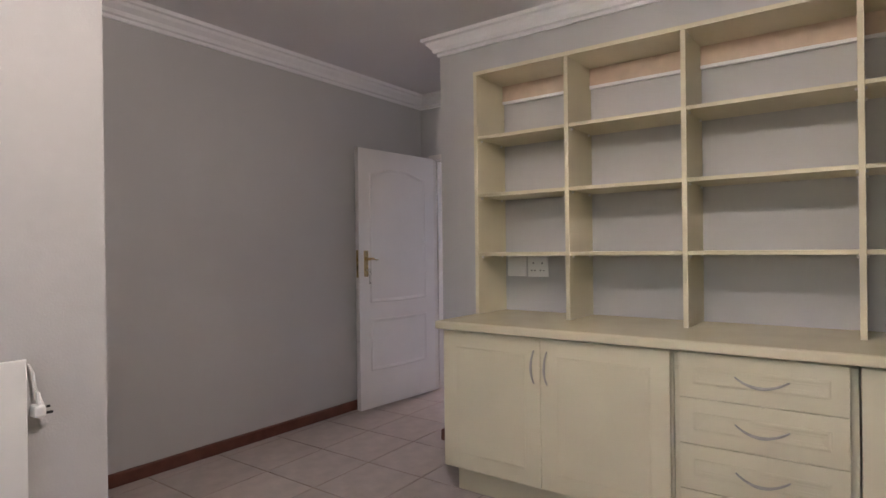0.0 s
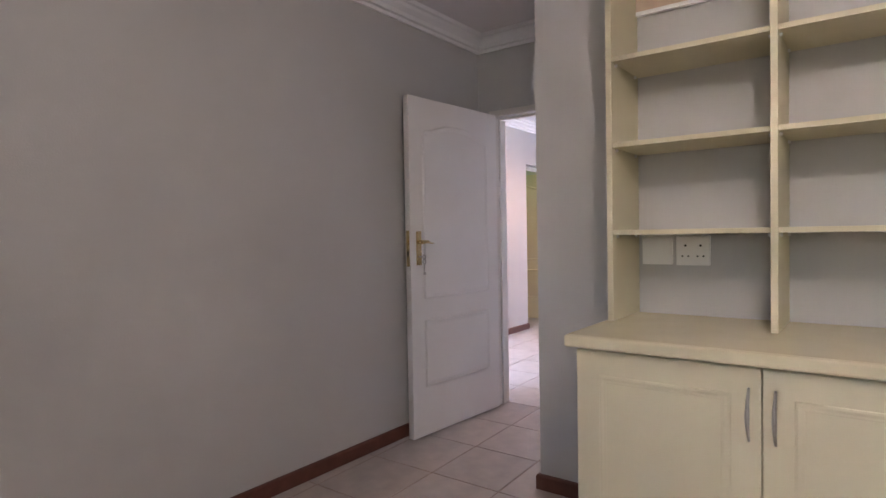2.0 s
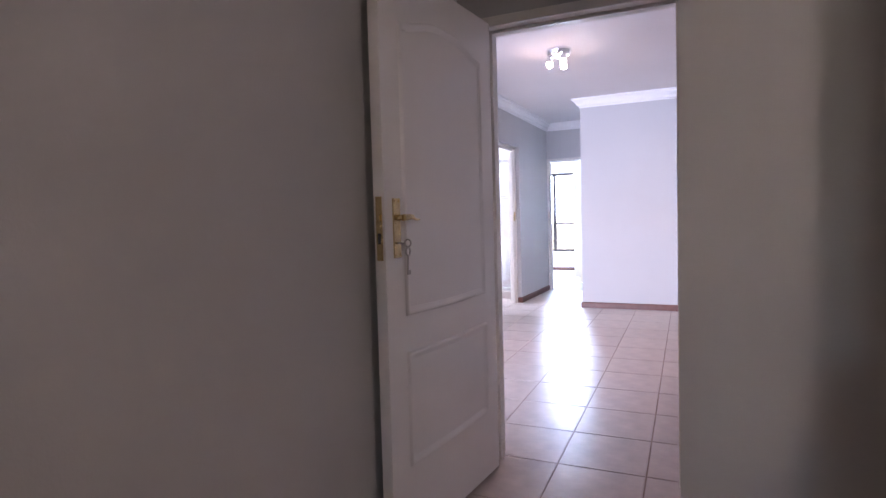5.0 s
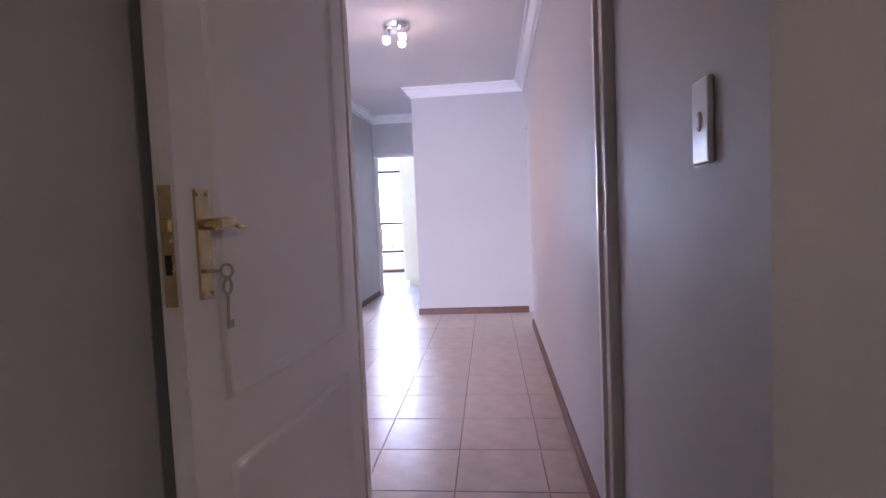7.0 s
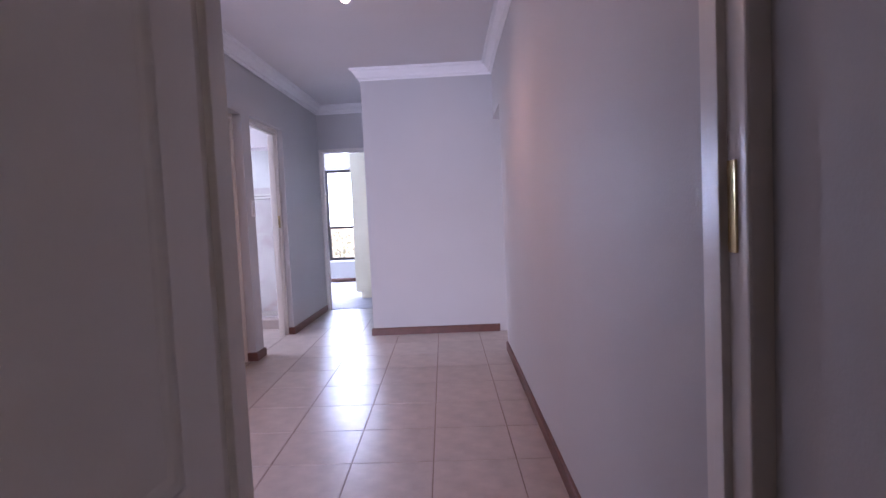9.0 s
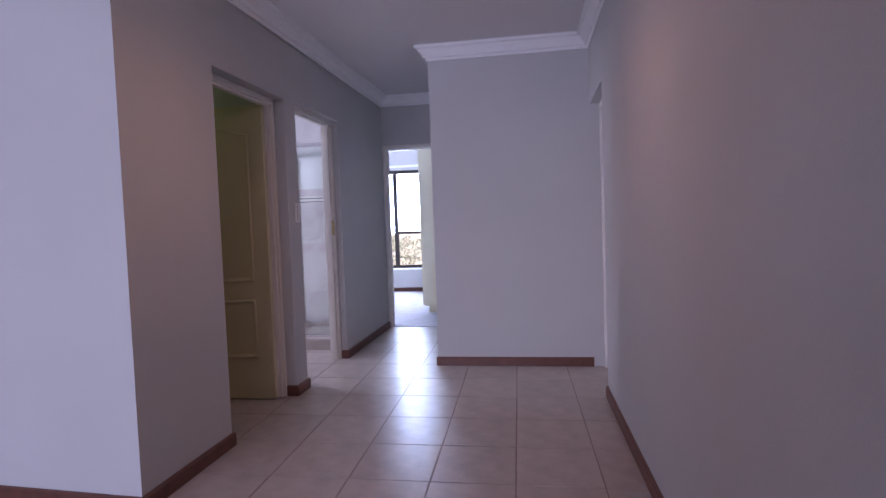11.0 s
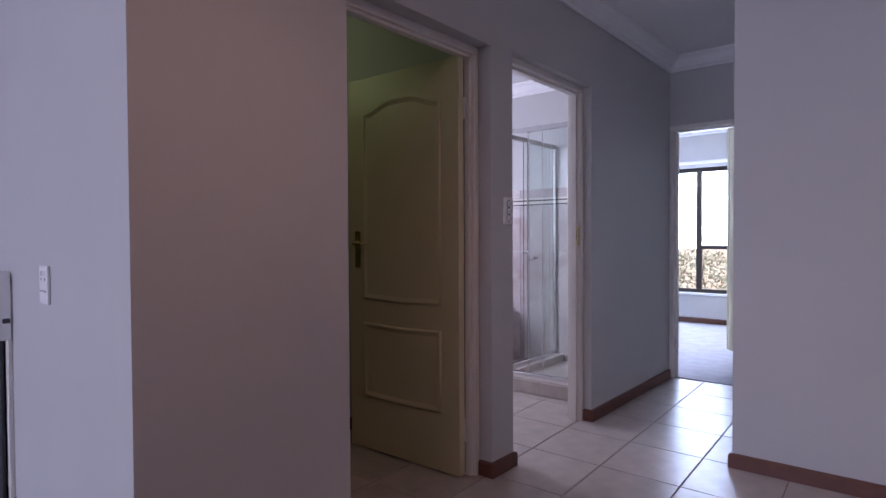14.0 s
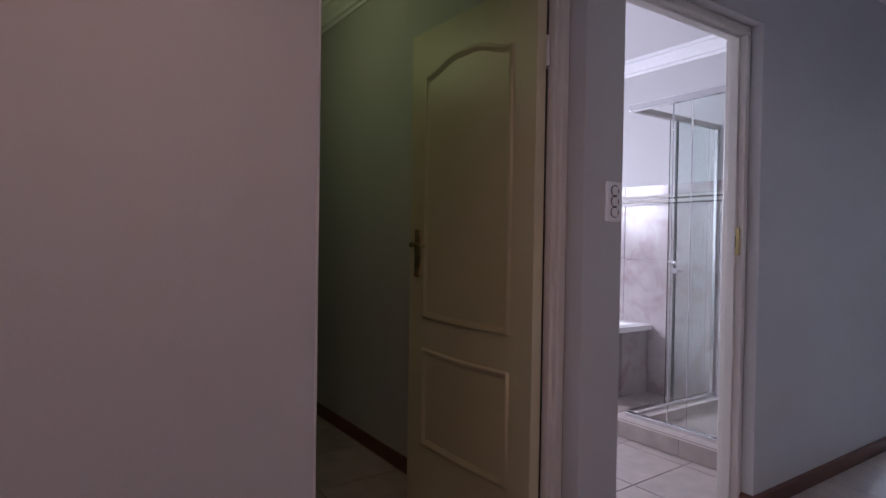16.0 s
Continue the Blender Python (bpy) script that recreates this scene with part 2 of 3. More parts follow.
wall("wall_hall_left_2", box(-2.37, -2.225, 3.93, 4.118, -0.02, CEIL), "narrow grey painted pier between two doorways")
wall("wall_hall_left_3", box(-2.37, -2.225, 5.02, 6.47, -0.02, CEIL))
wall("wall_hall_lintel_1", prism([(-2.37, 3.02), (-2.208, 3.02), (-2.225, 3.93), (-2.37, 3.93)], 2.07, CEIL), "grey painted wall above the side room doorway")
wall("wall_hall_lintel_2", box(-2.37, -2.225, 4.118, 5.02, 2.09, CEIL), "grey painted wall above the bathroom doorway")
bm = box(-2.225, -1.36, 6.47, 6.58, 2.045, CEIL)
box(-2.37, -2.225, 6.47, 6.58, -0.02, CEIL, bm=bm)
box(-1.36, 0.16, 6.47, 6.58, -0.02, CEIL, bm=bm)
wall("wall_bedroom_door", bm)
# living room
wall("wall_living_back", prism([(-2.37, 2.29), (-5.9, 2.508), (-5.9, 2.62), (-2.37, 2.40)], -0.02, CEIL))
wall("wall_living_side", box(-6.02, -5.9, -5.0, 3.0, -0.02, CEIL))
bm = box(-6.02, -4.5, -5.12, -5.0, -0.02, CEIL)
box(-1.5, -1.10, -5.12, -5.0, -0.02, CEIL, bm=bm)
box(-4.5, -1.5, -5.12, -5.0, -0.02, 0.4, bm=bm)
box(-4.5, -1.5, -5.12, -5.0, 2.3, CEIL, bm=bm)
wall("wall_living_window", bm)
# side room
wall("wall_side_room_end", box(-5.32, -5.2, 2.40, 6.47, -0.02, CEIL))
wall("wall_side_room_back", box(-5.2, -2.37, 3.985, 4.09, -0.02, CEIL))
# bathroom
bm = box(-5.2, -2.37, 6.36, 6.47, -0.02, CEIL)
wall("wall_bathroom_back", bm)
# bedroom
bm = box(-5.2, -4.2, YB, YB + 0.2, -0.02, CEIL)
box(-2.15, 0.16, YB, YB + 0.2, -0.02, CEIL, bm=bm)
box(-4.2, -2.15, YB, YB + 0.2, -0.02, 0.40, bm=bm)
box(-4.2, -2.15, YB, YB + 0.2, 2.06, CEIL, bm=bm)
wall("wall_bedroom_window", bm)
wall("wall_bedroom_left", box(-5.32, -5.2, 6.47, YB + 0.2, -0.02, CEIL))
wall("wall_bedroom_right", box(0.04, 0.16, 6.58, YB + 0.2, -0.02, CEIL))
structure("ceiling", box(-6.02, 4.32, -6.52, YB + 0.2, CEIL, CEIL + 0.12), M_CEIL, "flat white painted plaster ceiling", "ceiling")
structure("carpet_floor", box(-5.2, 0.04, 6.50, YB, -0.02, 0.006), M_CARPET, "pale grey cut-pile bedroom carpet", "floor")

# cornice and skirting runs; the room lies to the left of each line
COVE = [(0, 0), (0.012, 0), (0.014, 0.014), (0.03, 0.018), (0.036, 0.034), (0.058, 0.052), (0.064, 0.064), (0.082, 0.068), (0.086, 0.084), (0, 0.084)]
COVE = [(a * 1.08, CORN + h * 1.32) for a, h in COVE]
SK = [(0, 0), (0.016, 0), (0.016, 0.062), (0.011, 0.070), (0, 0.072)]
study = [(4.2, -1.02), (0.036, -1.02), (0.030, 0.03), (-0.963, 0.03), (-0.963, -3.16), (0.22, -3.16), (0.22, -6.4)]
hall = [(-1.10, 0.15), (0.012, 0.15), (-0.10, 4.79), (-1.36, 4.79), (-1.36, 6.47), (-2.225, 6.47), (-2.202, 2.28), (-5.9, 2.508)]
side_room = [(-2.37, 3.985), (-5.2, 3.985), (-5.2, 2.577), (-2.37, 2.40), (-2.37, 3.985)]
bath_run = [(-2.37, 4.09), (-2.37, 6.36), (-5.2, 6.36), (-5.2, 4.09)]
bed_run = [(0.04, YB), (-5.2, YB), (-5.2, 6.58)]
for k, run in enumerate((study, hall, side_room, bath_run, bed_run), 1):
    structure(f"trim_cornice_{k}", sweep(run, COVE), M_CORN, "white stepped plaster cornice under the ceiling", "cornice")
skirts = [[(0.48, -1.02), (0.036, -1.02), (0.030, 0.0)],
          [(-0.86, 0.03), (-0.963, 0.03), (-0.963, -3.16), (0.22, -3.16), (0.22, -6.4)],
          [(0.012, 0.15), (-0.092, 4.0)],
          [(-0.112, 4.79), (-1.36, 4.79), (-1.36, 6.46)],
          [(-2.225, 6.46), (-2.225, 5.021), (-2.275, 5.021)],
          [(-2.30, 4.118), (-2.225, 4.118), (-2.225, 3.93), (-2.30, 3.93)],
          [(-2.30, 3.02), (-2.208, 3.02), (-2.202, 2.28), (-5.9, 2.508)],
          [(-2.39, 3.985), (-5.2, 3.985), (-5.2, 2.4)],
          [(0.04, YB), (-5.2, YB), (-5.2, 6.58)]]
for k, run in enumerate(skirts, 1):
    structure(f"baseboard_{k}", sweep(run, SK), M_SKIRT, "low red-brown stained wooden skirting board", "skirting")


# ---- doors ----
def panel_ring(outline, bm, height=0.011):
    """A raised moulding along a closed outline in the x-z plane, standing out towards -y."""
    n = len(outline)
    P = [Vector(p) for p in outline]
    area2 = sum(P[i].x * P[(i + 1) % n].y - P[(i + 1) % n].x * P[i].y for i in range(n))
    s = 1 if area2 > 0 else -1
    loops = []
    for off, h in ((0.0, -0.002), (0.004, height * 0.7), (0.010, height), (0.018, height * 0.35), (0.024, height * 0.3), (0.034, -0.002)):
        loop = []
        for i in range(n):
            d0, d1 = (P[i] - P[i - 1]).normalized(), (P[(i + 1) % n] - P[i]).normalized()
            m = (Vector((-d0.y, d0.x)) + Vector((-d1.y, d1.x))).normalized()
            m /= max(0.5, m.dot(Vector((-d0.y, d0.x))))
            q = P[i] + m * off * s
            loop.append(bm.verts.new((q.x, -h, q.y)))
        loops.append(loop)
    for a, b in zip(loops, loops[1:]):
        for i in range(n):
            bm.faces.new((a[i], a[(i + 1) % n], b[(i + 1) % n], b[i]))
    return bm


def arch_panel(x0, x1, z0, shoulder, peak):
    """Upper panel with a swept top and a gently bowed foot."""
    out = []
    for k in range(13):
        u = k / 12
        out.append((x0 + (x1 - x0) * u, z0 - 0.006 * math.sin(math.pi * u) ** 2))
    for k in range(25):
        u = k / 24
        v = 1 - u
        bulge = min(1, max(0, (0.48 - abs(v - 0.5)) / 0.38))
        out.append((x0 + (x1 - x0) * v, shoulder + (peak - shoulder) * (bulge * bulge * (3 - 2 * bulge))))
    return out


def bow_panel(x0, x1, z0, z1):
    out = [(x0 + (x1 - x0) * k / 12, z0 - 0.006 * math.sin(math.pi * k / 12) ** 2) for k in range(13)]
    out += [(x1 - (x1 - x0) * k / 12, z1 - 0.006 * math.sin(math.pi * k / 12) ** 2) for k in range(13)]
    return out


def door_leaf(parent, width, m, mat, label, handle_at, key=False):
    """A moulded two-panel leaf: local x from the hinge, y thickness, z up."""
    t = 0.042
    leaf = part("leaf", placed(box(0, width, 0, t, 0.008, 2.02, 0.002), m), mat, parent, label)
    for name, side in (("front_moulding", 0), ("back_moulding", 1)):
        bm = bmesh.new()
        panel_ring(arch_panel(0.108, width - 0.108, 0.825, 1.83, 1.88), bm)
        panel_ring(bow_panel(0.108, width - 0.108, 0.295, 0.70), bm)
        if side:
            placed(bm, Matrix.Translation((width, t, 0)) @ Matrix.Rotation(math.pi, 4, "Z"))
        part(name, placed(bm, m), mat, leaf, "moulded arched panels", smooth=True)
    hx = width - 0.066
    for name, side in (("front_handle", -1), ("back_handle", 1)):
        y0 = 0 if side < 0 else t
        bm = box(hx - 0.021, hx + 0.021, y0, y0 + side * 0.006, handle_at - 0.135, handle_at + 0.065, 0.002)
        tube([(hx, y0 + side * 0.004, handle_at), (hx, y0 + side * 0.03, handle_at)], 0.010, bm=bm)
        tube([(hx + 0.004, y0 + side * 0.034, handle_at), (hx - 0.03, y0 + side * 0.036, handle_at + 0.002), (hx - 0.048, y0 + side * 0.036, handle_at + 0.002), (hx - 0.062, y0 + side * 0.036, handle_at - 0.005),
              (hx - 0.08, y0 + side * 0.034, handle_at - 0.008), (hx - 0.10, y0 + side * 0.032, handle_at - 0.007)], [0.012, 0.010, 0.008, 0.005, 0.004, 0.003], bm=bm)
        for sx in (-0.013, 0.013):
            for sz in (0.055, -0.125):
                tube([(hx + sx, y0, handle_at + sz), (hx + sx, y0 + side * 0.008, handle_at + sz)], 0.004, 8, bm=bm)
        part(name, placed(bm, m), M_BRASS, leaf, "brass lever handle on a back plate", smooth=False)
    bm = box(width - 0.001, width + 0.002, 0.009, 0.033, handle_at - 0.14, handle_at + 0.07)
    part("lock_plate", placed(bm, m), M_BRASS, leaf, "brass lock face plate")
    bm = box(width, width + 0.009, 0.013, 0.028, handle_at - 0.012, handle_at + 0.012, 0.002)
    part("latch_bolt", placed(bm, m), M_BRASS, leaf)
    bm = box(width, width + 0.003, 0.015, 0.027, handle_at - 0.085, handle_at - 0.05)
    part("bolt_slot", placed(bm, m), M_DARK, leaf)
    if key:
        kz = handle_at - 0.085
        flip = Matrix(((1, 0, 0, 0), (0, -1, 0, t), (0, 0, 1, 0), (0, 0, 0, 1)))
        bm = tube([(hx, 0.0, kz), (hx, -0.035, kz)], 0.0035, 8)
        ring = [(hx + 0.0, -0.045 + 0.012 * math.cos(a), kz + 0.012 * math.sin(a)) for a in np.linspace(0, 2 * math.pi, 13)]
        tube(ring, 0.003, 6, bm=bm)
        part("key", placed(bm, m @ flip), M_STEEL, leaf, "steel key in the lock")
        bm = tube([(hx + 0.013 * math.sin(a), -0.045, kz - 0.028 + 0.014 * math.cos(a)) for a in np.linspace(0, 2 * math.pi, 13)], 0.003, 6)
        tube([(hx, -0.045, kz - 0.042), (hx + 0.004, -0.044, kz - 0.105)], 0.0032, 6, bm=bm)
        box(hx - 0.012, hx + 0.003, -0.046, -0.042, kz - 0.105, kz - 0.090, bm=bm)
        part("spare_key", placed(bm, m @ flip), M_STEEL, leaf, "second key hanging from the ring")
    for z in (0.22, 1.78):
        bm = tube([(0.0, -0.006, z - 0.05), (0.0, -0.006, z + 0.05)], 0.008, 8)
        part("hinge", placed(bm, m), M_FRAME, leaf)
    return leaf


def frame_parts(parent, a, b, depth0, depth1, top, along, width=0.055):
    """Steel door frame: two jambs and a head with a stop bead; along 'x' or 'y'."""
    def put(name, u0, u1, z0, z1):
        bm = box(u0, u1, depth0, depth1, z0, z1, 0.005)
        mid = (depth0 + depth1) / 2
        if name == "head":
            box(u0 + width, u1 - width, mid - 0.02, mid + 0.02, z0 - 0.014, z0 + 0.004, 0.002, bm=bm)
        elif u0 == a:
            box(u1 - 0.004, u1 + 0.014, mid - 0.02, mid + 0.02, z0, z1 - 0.002, 0.002, bm=bm)
        else:
            box(u0 - 0.014, u0 + 0.004, mid - 0.02, mid + 0.02, z0, z1 - 0.002, 0.002, bm=bm)
        if along == "y":
            for v in bm.verts:
                v.co.x, v.co.y = v.co.y, v.co.x
        part(name, bm, M_FRAME, parent)
    put("jamb", a, a + width, -0.01, top - width - 0.0005)
    put("jamb", b - width, b, -0.01, top - width - 0.0005)
    put("head", a, b, top - width, top + 0.004)


def hinge_pose(hx, hy, fx, fy):
    """Leaf pose from its hinge point towards its free edge."""
    return Matrix.Translation((hx, hy, 0)) @ Matrix.Rotation(math.atan2(fy - hy, fx - hx), 4, "Z")


d0 = thing("door_1", (-0.40, 0.09, 0), "open white moulded panel door with brass handle in a white steel frame", "door", "structure")
frame_parts(d0, -0.860, 0.0345, 0.0, 0.165, 2.055, "x", 0.04)
door_leaf(d0, 0.858, hinge_pose(-0.832, -0.018, -0.898, -0.868), M_DOOR, "white enamelled leaf swung wide open", 1.165, key=True)
part("strike_plate", box(-0.010, -0.006, 0.03, 0.055, 1.09, 1.23), M_BRASS, d0, "brass strike plate")

d1 = thing("door_2", (-2.30, 3.5, 0), "cream moulded panel door standing open into a dim side room", "door", "structure")
frame_parts(d1, 3.022, 3.928, -2.374, -2.295, 2.068, "y", 0.035)
door_leaf(d1, 0.76, hinge_pose(-2.336, 3.862, -3.10, 3.850), M_CREAMDOOR, "cream enamelled leaf opened at a right angle", 1.13)

# dark strips put in for the shade between leaf and jamb, broken at the hinges
for z0, z1 in ((0.012, 0.165), (0.275, 1.725), (1.835, 2.015)):
    part("hinge_gap_shade", box(-2.372, -2.346, 3.864, 3.8925, z0, z1), M_DARK, d1, "dark strip standing in for shade in the hinge gap")

d2 = thing("door_3", (-2.30, 4.56, 0), "white steel door frame of the bathroom with brass strike plate", "door", "structure")
frame_parts(d2, 4.12, 5.018, -2.372, -2.276, 2.088, "y", 0.032)
part("strike_plate", box(-2.340, -2.287, 4.976, 4.987, 1.105, 1.225, 0.002), M_BRASS, d2, "brass strike plate")
part("strike_hole", box(-2.325, -2.303, 4.974, 4.978, 1.14, 1.19), M_DARK, d2)

d3 = thing("door_4", (0.0, 4.42, 0), "closed white panel door set back in a recess", "door", "structure")
frame_parts(d3, 4.0, 4.787, -0.03, 0.07, 2.05, "y", 0.05)
door_leaf(d3, 0.69, hinge_pose(0.072, 4.742, 0.072, 4.05), M_DOOR, "closed white enamelled leaf", 1.13)
wall("wall_recess_back", box(0.122, 0.16, 4.001, 4.789, -0.02, 2.054))

d4 = thing("door_5", (-1.8, 6.52, 0), "slim white steel door frame of the bedroom opening", "door", "structure")
frame_parts(d4, -2.223, -1.362, 6.46, 6.59, 2.043, "x", 0.035)

# ---- bedroom window, garden ----
win = thing("window_1", (-3.2, YB + 0.1, 0.40), "bronze aluminium window with dark mullions above a white sill", "window", "structure")
wf = (YB + 0.06, YB + 0.11)
for name, b in (("window_frame", (-4.2, -2.15, 2.0, 2.06)), ("window_frame", (-4.2, -2.15, 0.40, 0.45)), ("window_frame", (-4.2, -4.15, 0.45, 2.0)),
                ("window_frame", (-2.20, -2.15, 0.45, 2.0)), ("mullion", (-2.96, -2.89, 0.45, 2.0)), ("mullion", (-3.66, -3.60, 0.45, 2.0)),
                ("transom", (-2.89, -2.20, 0.98, 1.03)), ("transom", (-4.15, -3.66, 0.98, 1.03))):
    part(name, box(b[0], b[1], *wf, b[2], b[3], 0.004), M_WINFRAME, win)
for a, b in ((-4.15, -3.66), (-3.60, -2.96), (-2.89, -2.20)):
    o = part("pane", box(a, b, YB + 0.083, YB + 0.087, 0.45, 2.0), M_GLASS, win)
    o.visible_shadow = False
part("window_sill", box(-4.2, -2.15, YB - 0.03, YB + 0.06, 0.372, 0.402, 0.006), M_CORN, win)
for z0 in (2.10,):
    part("curtain_rail", box(-4.35, -2.05, YB - 0.05, YB - 0.015, z0, z0 + 0.04, 0.006), M_CORN, win, "white curtain track")

structure("ground", box(-300, 300, YB + 0.2, 500, -0.2, -0.12), M_SOIL, "dry garden ground outside the window", "ground")
rng = random.Random(4)


def leaf_stuff(name, x0, x1, y0, y1, zmax, count, label):
    t = thing(name, ((x0 + x1) / 2, (y0 + y1) / 2, -0.12), label, "hedge")
    for _ in range(14):
        x, y = rng.uniform(x0, x1), rng.uniform(y0, y1)
        part("branch", tube([(x, y, -0.15), (x + rng.uniform(-.15, .15), y, zmax * 0.4), (x + rng.uniform(-.3, .3), y + rng.uniform(-.2, .2), zmax * rng.uniform(.7, 1))], [0.02, 0.012, 0.004], 5), M_BARK, t)
    verts, faces = [], []
    for _ in range(count):
        x, y = rng.uniform(x0, x1), rng.uniform(y0, y1)
        top = zmax * (0.75 + 0.3 * noise.noise((x * 1.3, y, 0)))
        c = Vector((x, y, -0.1 + (top + 0.1) * rng.random() ** 0.6))
        u = Vector((rng.gauss(0, 1), rng.gauss(0, 1), rng.gauss(0, 1))).normalized()
        v = u.orthogonal().normalized()
        s = rng.uniform(0.03, 0.06)
        k = len(verts)
        verts += [c - u * s, c + v * s * 0.4, c + u * s, c - v * s * 0.4]
        faces.append((k, k + 1, k + 2, k + 3))
    o = origin_of(t)
    me = bpy.data.meshes.new("foliage")
    me.from_pydata([v - o for v in verts], [], faces)
    me.materials.append(M_LEAF)
    f = new("foliage", me)
    f.parent = t
    tagged(f, kind="stuff")


leaf_stuff("garden_hedge", -8, -1, 13.0, 14.2, 1.0, 6500, "low sunlit green shrub hedge in the garden")

# ---- bedroom cupboard ----
cup = thing("bedroom_cupboard", (-1.0, 8.3, 0), "tall cream built-in cupboard beside the bedroom window", "cupboard")
part("body", box(-2.0, 0.03, 7.42, 9.0, 0.10, CORN + 0.08, 0.003), M_CREAM, cup)
part("plinth", box(-1.95, 0.02, 7.45, 8.98, 0.006, 0.10), M_CREAM, cup)
for a in (7.425, 7.95, 8.475):
    dr = part("cupboard_door", box(-2.022, -2.002, a, a + 0.52, 0.11, 2.2, 0.003), M_CREAM, cup)
    part("handle", tube([(-2.03, a + 0.46, 1.0), (-2.05, a + 0.46, 1.03), (-2.05, a + 0.46, 1.12), (-2.03, a + 0.46, 1.15)], 0.005, 8), M_STEEL, dr, "nickel bow handle")

# ---- study: counter, cabinets, shelves ----
SX0, SX1, YF, YS = 0.50, 3.40, -1.66, -1.327
YW = -1.02


def shaker_front(parent, name, x0, x1, z0, z1, y, rail=0.075):
    """A cabinet front with a thin routed frame line."""
    bm = box(x0, x1, y, y + 0.018, z0, z1, 0.003)
    o = part(name, bm, M_CREAM, parent)
    ring = bmesh.new()
    panel_ring([(x0 + rail, z0 + rail), (x1 - rail, z0 + rail), (x1 - rail, z1 - rail), (x0 + rail, z1 - rail)], ring, 0.0028)
    part("routed_edge", placed(ring, Matrix.Translation((0, y, 0))), M_CREAM, o)
    return o


def bow_handle(parent, x, z, y, upright):
    pts, rad = [], []
    for k in range(13):
        u = -1 + 2 * k / 12
        out = 0.030 * (1 - u * u) + 0.002
        if upright:
            pts.append((x, y - out, z + 0.075 * u))
        else:
            pts.append((x + 0.012 + 0.088 * u, y - out, z - 0.026 * (1 - u * u) + 0.011))
        rad.append(0.0035 + 0.003 * (1 - abs(u)))
    part("handle", tube(pts, rad, 8), M_STEEL, parent, "curved brushed nickel bow handle", smooth=True)


def double_unit(x0, x1):
    t = thing("base_cabinet", ((x0 + x1) / 2, -1.37, 0), "cream two-door base cabinet with curved nickel handles", "cabinet", group="base cabinets under the counter")
    part("body", box(x0, x1, YF + 0.032, YW - 0.002, 0.13, 0.812), M_CREAM, t)
    part("plinth", box(x0 + 0.04, x1, YF + 0.07, YW - 0.01, 0.0, 0.13), M_CREAM, t)
    mid = x0 + (x1 - x0) * 0.487
    a = shaker_front(t, "cabinet_door", x0 + 0.002, mid - 0.002, 0.135, 0.822, YF)
    b = shaker_front(t, "cabinet_door", mid + 0.002, x1 - 0.006, 0.135, 0.822, YF)
    bow_handle(a, mid - 0.032, 0.69, YF, True)
    bow_handle(b, mid + 0.034, 0.69, YF, True)


def drawer_unit(x0, x1):
    t = thing("drawer_cabinet", ((x0 + x1) / 2, -1.37, 0), "cream four-drawer base cabinet with curved nickel handles", "cabinet", group="base cabinets under the counter")
    part("body", box(x0 - 0.02, x1 + 0.02, YF + 0.032, YW - 0.002, 0.13, 0.812), M_CREAM, t)
    part("plinth", box(x0 - 0.02, x1 + 0.02, YF + 0.07, YW - 0.01, 0.0, 0.13), M_CREAM, t)
    tops = (0.822, 0.645, 0.465, 0.287, 0.135)
    for hi, lo in zip(tops, tops[1:]):
        d = shaker_front(t, "drawer", x0 + 0.004, x1 - 0.004, lo + 0.003, hi, YF, 0.052)
        bow_handle(d, (x0 + x1) / 2, (hi + lo) / 2, YF, False)


double_unit(0.505, 1.628)
drawer_unit(1.652, 2.214)
double_unit(2.240, 3.37)
ct = thing("counter", (1.95, -1.37, 0.84), "long cream laminate counter top with rounded front edge", "counter")
part("worktop", box(0.475, 3.40, -1.67, YW - 0.001, 0.832, 0.870, 0.002), M_CREAMTOP, ct)
part("front_edge", box(0.475, 3.40, -1.692, -1.6705, 0.831, 0.8705, 0.008), M_CREAMTOP, ct, "rounded laminate nosing")

sh = thing("wall_shelf_unit", (1.95, -1.2, 0.876), "empty cream open bookshelf with twelve square compartments above the counter", "bookshelf")
xs = [0.50, 1.043, 1.605, 2.247, 2.81, 3.38]
for k, x in enumerate(xs):
    part("upright", box(x - 0.011, x + 0.011, YS, YW - 0.002, 0.871, 2.20, 0.0015), M_CREAM, sh)
part("top_board", box(xs[0] - 0.011, xs[-1] + 0.011, YS - 0.002, YW - 0.002, 2.201, 2.222, 0.0015), M_CREAM, sh)
for a, b in zip(xs, xs[1:]):
    for z in (1.205, 1.532, 1.852):
        s = part("shelf", box(a + 0.0115, b - 0.0115, YS + 0.004, YW - 0.003, z - 0.009, z + 0.009, 0.0015), M_CREAM, sh)
        for px in (a + 0.016, b - 0.016):
            for py in (YS + 0.04, YW - 0.05):
                part("shelf_pin", tube([(px - 0.004, py, z - 0.016), (px + 0.004, py, z - 0.016)], 0.006, 8), M_PLASTIC, s)
    part("batten", box(a + 0.0115, b - 0.0115, YW - 0.022, YW - 0.003, 2.108, 2.20), M_BATTEN, sh, "pale unpainted fixing batten")
    part("batten_edge", box(a + 0.0115, b - 0.0115, YW - 0.025, YW - 0.003, 2.092, 2.1075), M_CORN, sh)


